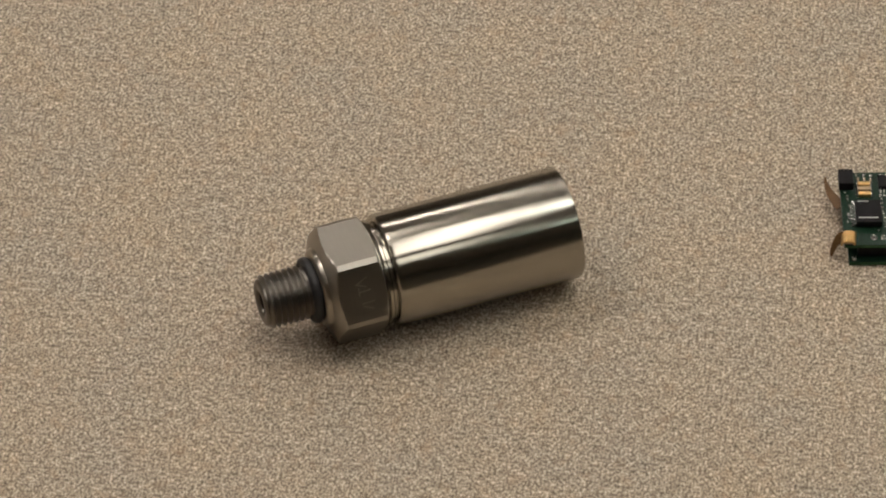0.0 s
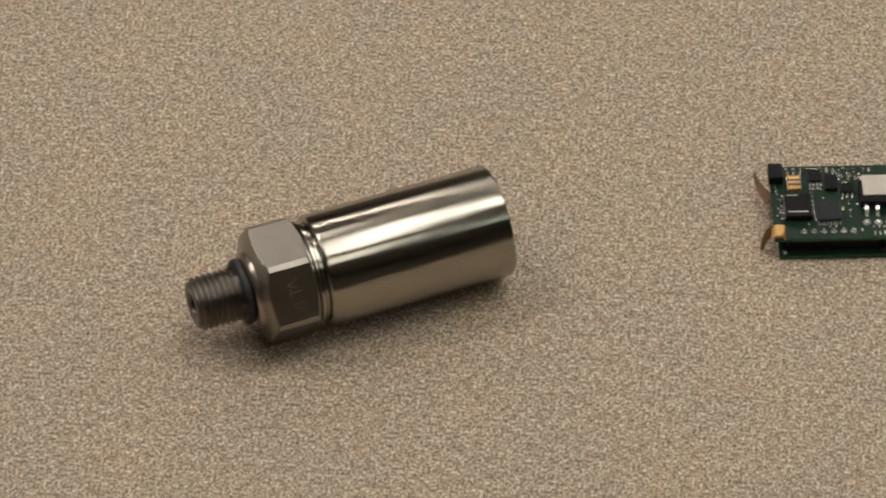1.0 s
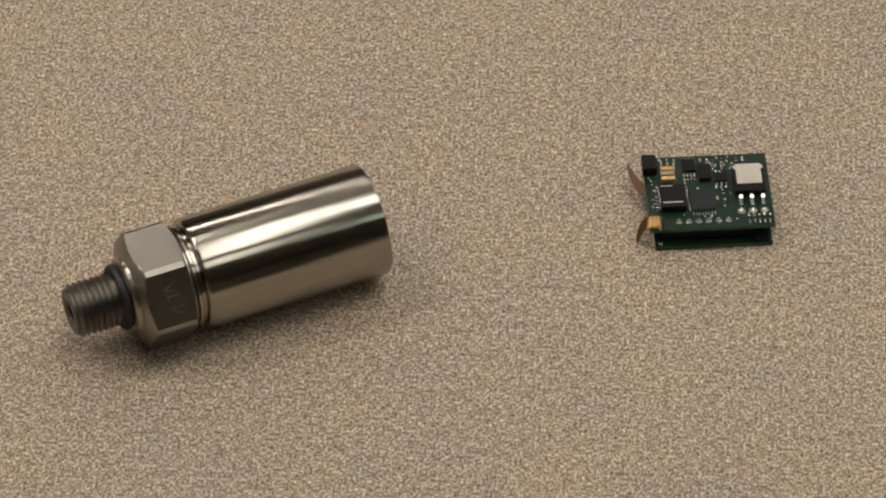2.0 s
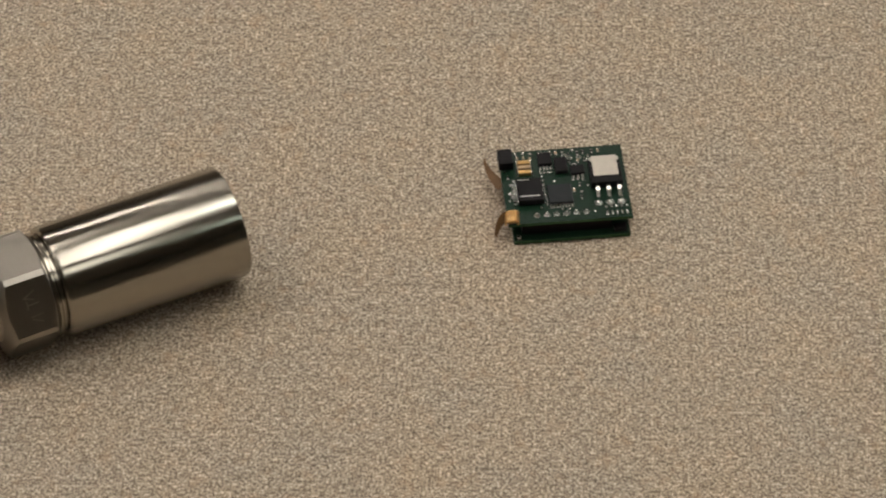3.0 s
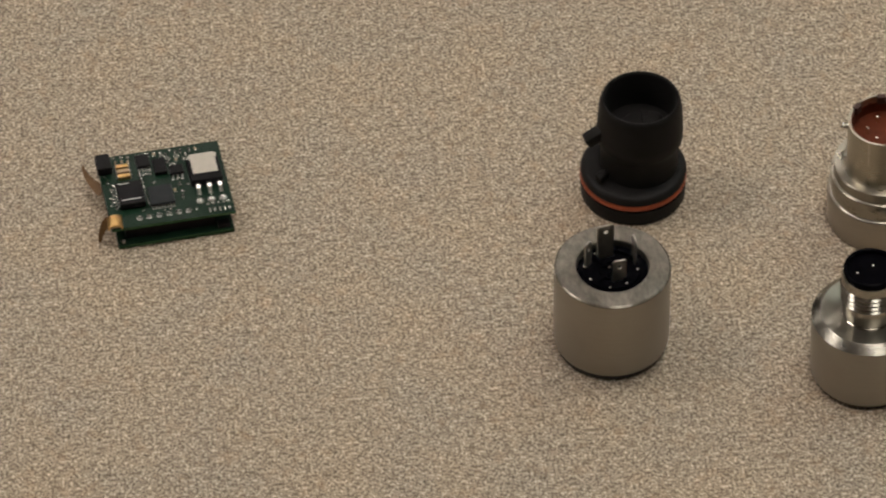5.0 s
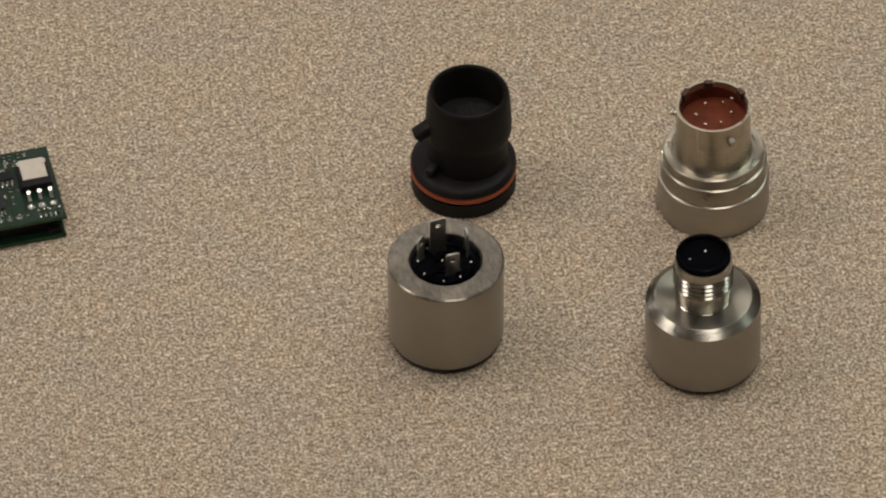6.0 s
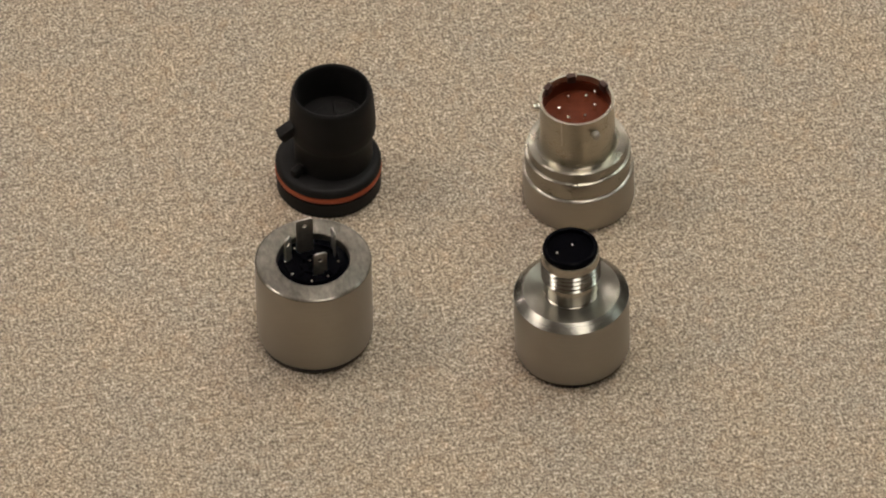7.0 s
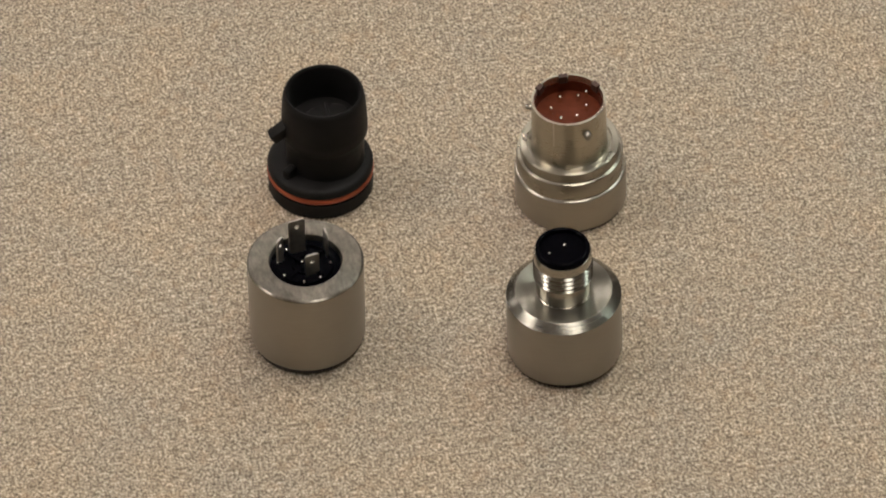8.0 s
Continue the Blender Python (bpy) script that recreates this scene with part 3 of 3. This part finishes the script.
# ---- black plastic connector with an orange sealing ring ----
def plastic_connector():
    r = root("plastic_connector", pose(0.1146, 0.8109, 0), "black plastic round connector with orange sealing ring", "connector", "connectors on the table")
    prof = [(0, 0), (11.5, 0), (11.85, 0.3), (12.0, 4.15), (11.0, 4.3), (11.0, 6.1), (11.95, 6.25), (12.0, 7.3), (11.6, 8.0), (10.9, 8.3), (9.9, 8.35), (0, 8.35)]
    part("flange", lathe([(a * MM, b * MM) for a, b in prof]), BLACK_PLASTIC, r, sharp=40)
    part("seal_ring", torus(11.1 * MM, 1.02 * MM, 5.2 * MM, squash=0.95), SILICONE, r, "orange silicone sealing ring")
    dx = 1.3
    prof = [(0, 8.36), (8.9, 8.36), (8.8, 12.0), (8.9, 14.5), (9.35, 16.2), (9.75, 17.0), (9.75, 19.5), (9.4, 25.2), (9.1, 27.2), (8.8, 28.0), (8.5, 28.2), (8.1, 28.0), (7.95, 27.4), (7.8, 18.8), (0, 18.8)]
    body = part("socket", lathe([(a * MM, b * MM) for a, b in prof], 96, centre=(dx * MM, 0.5 * MM)), BLACK_PLASTIC, r, "hollow black socket", sharp=50)
    bm = lathe([(0, 20.6 * MM), (4.4 * MM, 20.6 * MM), (5.0 * MM, 20.3 * MM), (5.2 * MM, 19.7 * MM), (5.2 * MM, 18.81 * MM), (0, 18.81 * MM)], 48)
    bm.transform(pose((dx + 0.2) * MM, 1.6 * MM, 0, 0, 0, 12) @ Matrix.Diagonal((1, 0.5, 1, 1)))
    part("key_tongue", bm, BLACK_PLASTIC, body, sharp=40)
    part("key_rib", box((dx + 0.6) * MM, -0.6 * MM, 18.81 * MM, (dx + 1.3) * MM, 4.0 * MM, 21.5 * MM, 0.25 * MM, seg=2), BLACK_PLASTIC, body, sharp=40)
    # locking lug and a stub below it
    m = pose((dx - 9.6) * MM, -1.2 * MM, 19.6 * MM, 0, -32, 8)
    part("locking_lug", box(-3.4 * MM, -1.5 * MM, -1.3 * MM, 2.0 * MM, 1.5 * MM, 1.3 * MM, 0.35 * MM, m=m, seg=2), BLACK_PLASTIC, r, sharp=40)
    m = pose((dx - 9.0) * MM, -4.6 * MM, 9.3 * MM, 0, 0, 40)
    part("stub", box(-1.6 * MM, -1.0 * MM, -1.0 * MM, 1.6 * MM, 1.0 * MM, 1.2 * MM, 0.5 * MM, m=m, seg=3), BLACK_PLASTIC, r, sharp=40)
    return r


plastic_connector()


# ---- nickel bayonet connector with a red insert ----
def bayonet_connector():
    r = root("bayonet_connector", pose(0.1697, 0.7968, 0, 0, -1.7, 0), "nickel-plated bayonet connector with brown-red insert", "connector", "connectors on the table")
    prof = [(0, 0.2), (12.2, 0.2), (12.5, 0.5), (12.6, 1.0), (12.6, 9.25), (12.5, 9.5), (12.15, 9.75), (11.7, 9.8), (11.7, 9.85), (0, 9.85)]
    part("base_ring", lathe([(a * MM, b * MM) for a, b in prof], 128), NICKEL_DULL, r, "satin steel base ring", sharp=40)
    prof = [(0, 9.86), (11.8, 9.86), (11.98, 10.0), (12.0, 14.3), (11.9, 14.45), (11.6, 14.55), (11.25, 14.57), (11.2, 14.7), (11.2, 16.85), (11.12, 17.02), (10.95, 17.1), (9.6, 17.1), (9.4, 16.9), (9.3, 16.7), (0, 16.7)]
    part("flange", lathe([(a * MM, b * MM) for a, b in prof], 128), NICKEL_MID, r, "satin stepped nickel flange", sharp=40)
    # thin-walled shell with three key slots in the rim
    bm = bmesh.new()
    seg = 120
    slots = [(88, 8), (137, 7), (27, 7)]
    zs = [16.65, 16.9, 17.3, 28.0, 29.9]
    ro = [8.9, 8.55, 8.4, 8.35, 8.35]
    outer, inner = [], []
    for i in range(seg):
        a = math.tau * i / seg
        cut = any(abs((math.degrees(a) - s + 180) % 360 - 180) < w for s, w in slots)
        o, n = [], []
        for k, z in enumerate(zs):
            zz = z if k < 4 else (28.3 if cut else z)
            o.append(bm.verts.new((ro[k] * math.cos(a) * MM, ro[k] * math.sin(a) * MM, zz * MM)))
            n.append(bm.verts.new((7.75 * math.cos(a) * MM, 7.75 * math.sin(a) * MM, zz * MM)))
        outer.append(o)
        inner.append(n)
    for i in range(seg):
        j = (i + 1) % seg
        for k in range(4):
            bm.faces.new((outer[i][k], outer[j][k], outer[j][k + 1], outer[i][k + 1]))
            bm.faces.new((inner[i][k], inner[i][k + 1], inner[j][k + 1], inner[j][k]))
        bm.faces.new((outer[i][4], outer[j][4], inner[j][4], inner[i][4]))
    shell = part("shell", bm, NICKEL, r, "thin nickel-plated shell with key slots", sharp=40)
    part("insert", lathe([(0, 25.4 * MM), (7.73 * MM, 25.4 * MM), (7.73 * MM, 17 * MM), (0, 17 * MM)]), RED_INSERT, r, "brown-red insulating insert", sharp=40)
    for a in (88, 137, 27):
        m = pose(0, 0, 0, 0, 0, a) @ pose(7.75 * MM, 0, 28.9 * MM)
        part("key_block", box(-0.75 * MM, -1.0 * MM, -0.9 * MM, 0.55 * MM, 1.0 * MM, 1.15 * MM, 0.12 * MM, m=m), KEY_DARK, r, "dark brown key block", sharp=30)
    part("liner", lathe([(7.74 * MM, 25.41 * MM), (7.74 * MM, 28.2 * MM), (7.5 * MM, 28.2 * MM), (7.5 * MM, 25.41 * MM)], 96, closed=True), RED_INSERT, r, "brown-red insulating sleeve", sharp=40)
    for px, py in ((-1.1, 4.2), (2.9, 3.7), (5.0, 4.6), (-3.8, 1.0), (4.1, 0.3), (-2.3, -2.4), (1.4, -2.5)):
        part("pin", rod(0.42 * MM, 25.4 * MM, 27.3 * MM, px * MM, py * MM, 14, 1.2), PIN_METAL, r, sharp=60)
    for a, z in ((172, 28.0), (-73, 26.2)):
        bm = rod(0.95 * MM, 0, 1.7 * MM, seg=20, dome=0.5)
        bm.transform(pose(0, 0, z * MM, 0, 0, a) @ pose(8.2 * MM, 0, 0, 0, 90, 0))
        part("bayonet_stud", bm, PIN_METAL if a > 0 else NICKEL_DULL, shell, "small round bayonet stud", sharp=50)
    m = pose(0, 0, 0, 0, 0, -125) @ pose(8.36 * MM, 0, 26.2 * MM)
    part("seam", box(-0.05 * MM, -0.12 * MM, -3.4 * MM, 0.08 * MM, 0.12 * MM, 3.4 * MM, m=m), BLADE_METAL, shell, sharp=0)
    return r


bayonet_connector()


# ---- steel connector with a small threaded plug ----
def threaded_connector():
    r = root("threaded_connector", pose(0.1589, 0.7496, 0.0003, 0, -1.6, 0), "turned steel connector with small threaded plug", "connector", "connectors on the table")
    prof = [(0, 0.0), (11.7, 0.0), (12.0, 0.3), (12.1, 1.0), (0, 1.0)]
    part("base_plate", lathe([(a * MM, b * MM) for a, b in prof]), DARK_BASE, r, "dark base edge")
    prof = [(0, 1.01), (11.9, 1.01), (12.4, 1.3), (12.62, 1.9), (12.62, 17.3), (12.55, 17.45)]
    part("housing", lathe([(a * MM, b * MM) for a, b in prof], 128), CAN_STEEL, r, "brushed steel housing", sharp=30)
    prof = [(12.55, 17.45), (12.4, 17.55), (10.7, 18.9), (10.6, 18.95)]
    part("chamfer", lathe([(a * MM, b * MM) for a, b in prof], 128), CHAMFER_STEEL, r, "bright chamfered edge", sharp=30)
    prof = [(10.6, 18.95), (10.45, 18.98), (7.4, 18.6), (6.4, 18.4), (6.0, 18.35), (0, 18.35)]
    part("shoulder", lathe([(a * MM, b * MM) for a, b in prof], 128), SHOULDER_STEEL, r, "dull turned steel shoulder", sharp=9)
    prof = [(0, 18.0), (5.95, 18.0), (5.95, 18.75), (5.75, 18.85), (5.75, 19.05), (5.95, 19.15), (5.95, 22.9)]
    s = 23.2
    while s < 27.6:
        prof += [(5.85, s), (6.48, s + 0.5), (6.48, s + 0.72), (5.85, s + 1.22)]
        s += 1.25
    prof += [(6.0, s + 0.05), (6.28, s + 0.3), (6.3, s + 0.5), (6.28, 30.6), (6.15, 30.85), (5.9, 30.9), (0, 30.9)]
    part("threaded_plug", lathe([(a * MM, b * MM) for a, b in prof], 96), PLUG_STEEL, r, "turned steel plug with screw thread", sharp=40)
    prof = [(6.0, 30.91), (6.02, 31.5), (5.9, 31.95), (5.6, 32.2), (5.3, 32.2), (5.1, 32.05), (5.0, 31.4), (5.0, 30.91)]
    part("insert_sleeve", lathe([(a * MM, b * MM) for a, b in prof], 64, closed=True), BLACK_INSERT, r, "black plastic sleeve", sharp=40)
    part("insert", lathe([(0, 31.1 * MM), (4.99 * MM, 31.1 * MM), (4.99 * MM, 30.91 * MM), (0, 30.91 * MM)]), BLACK_INSERT, r, "black plastic insert", sharp=40)
    for px, py in ((-3.1, -1.0), (0.6, 0.8)):
        part("pin", rod(0.40 * MM, 31.1 * MM, 31.9 * MM, px * MM, py * MM, 14, 1.2), PIN_METAL, r, sharp=60)
    return r


threaded_connector()
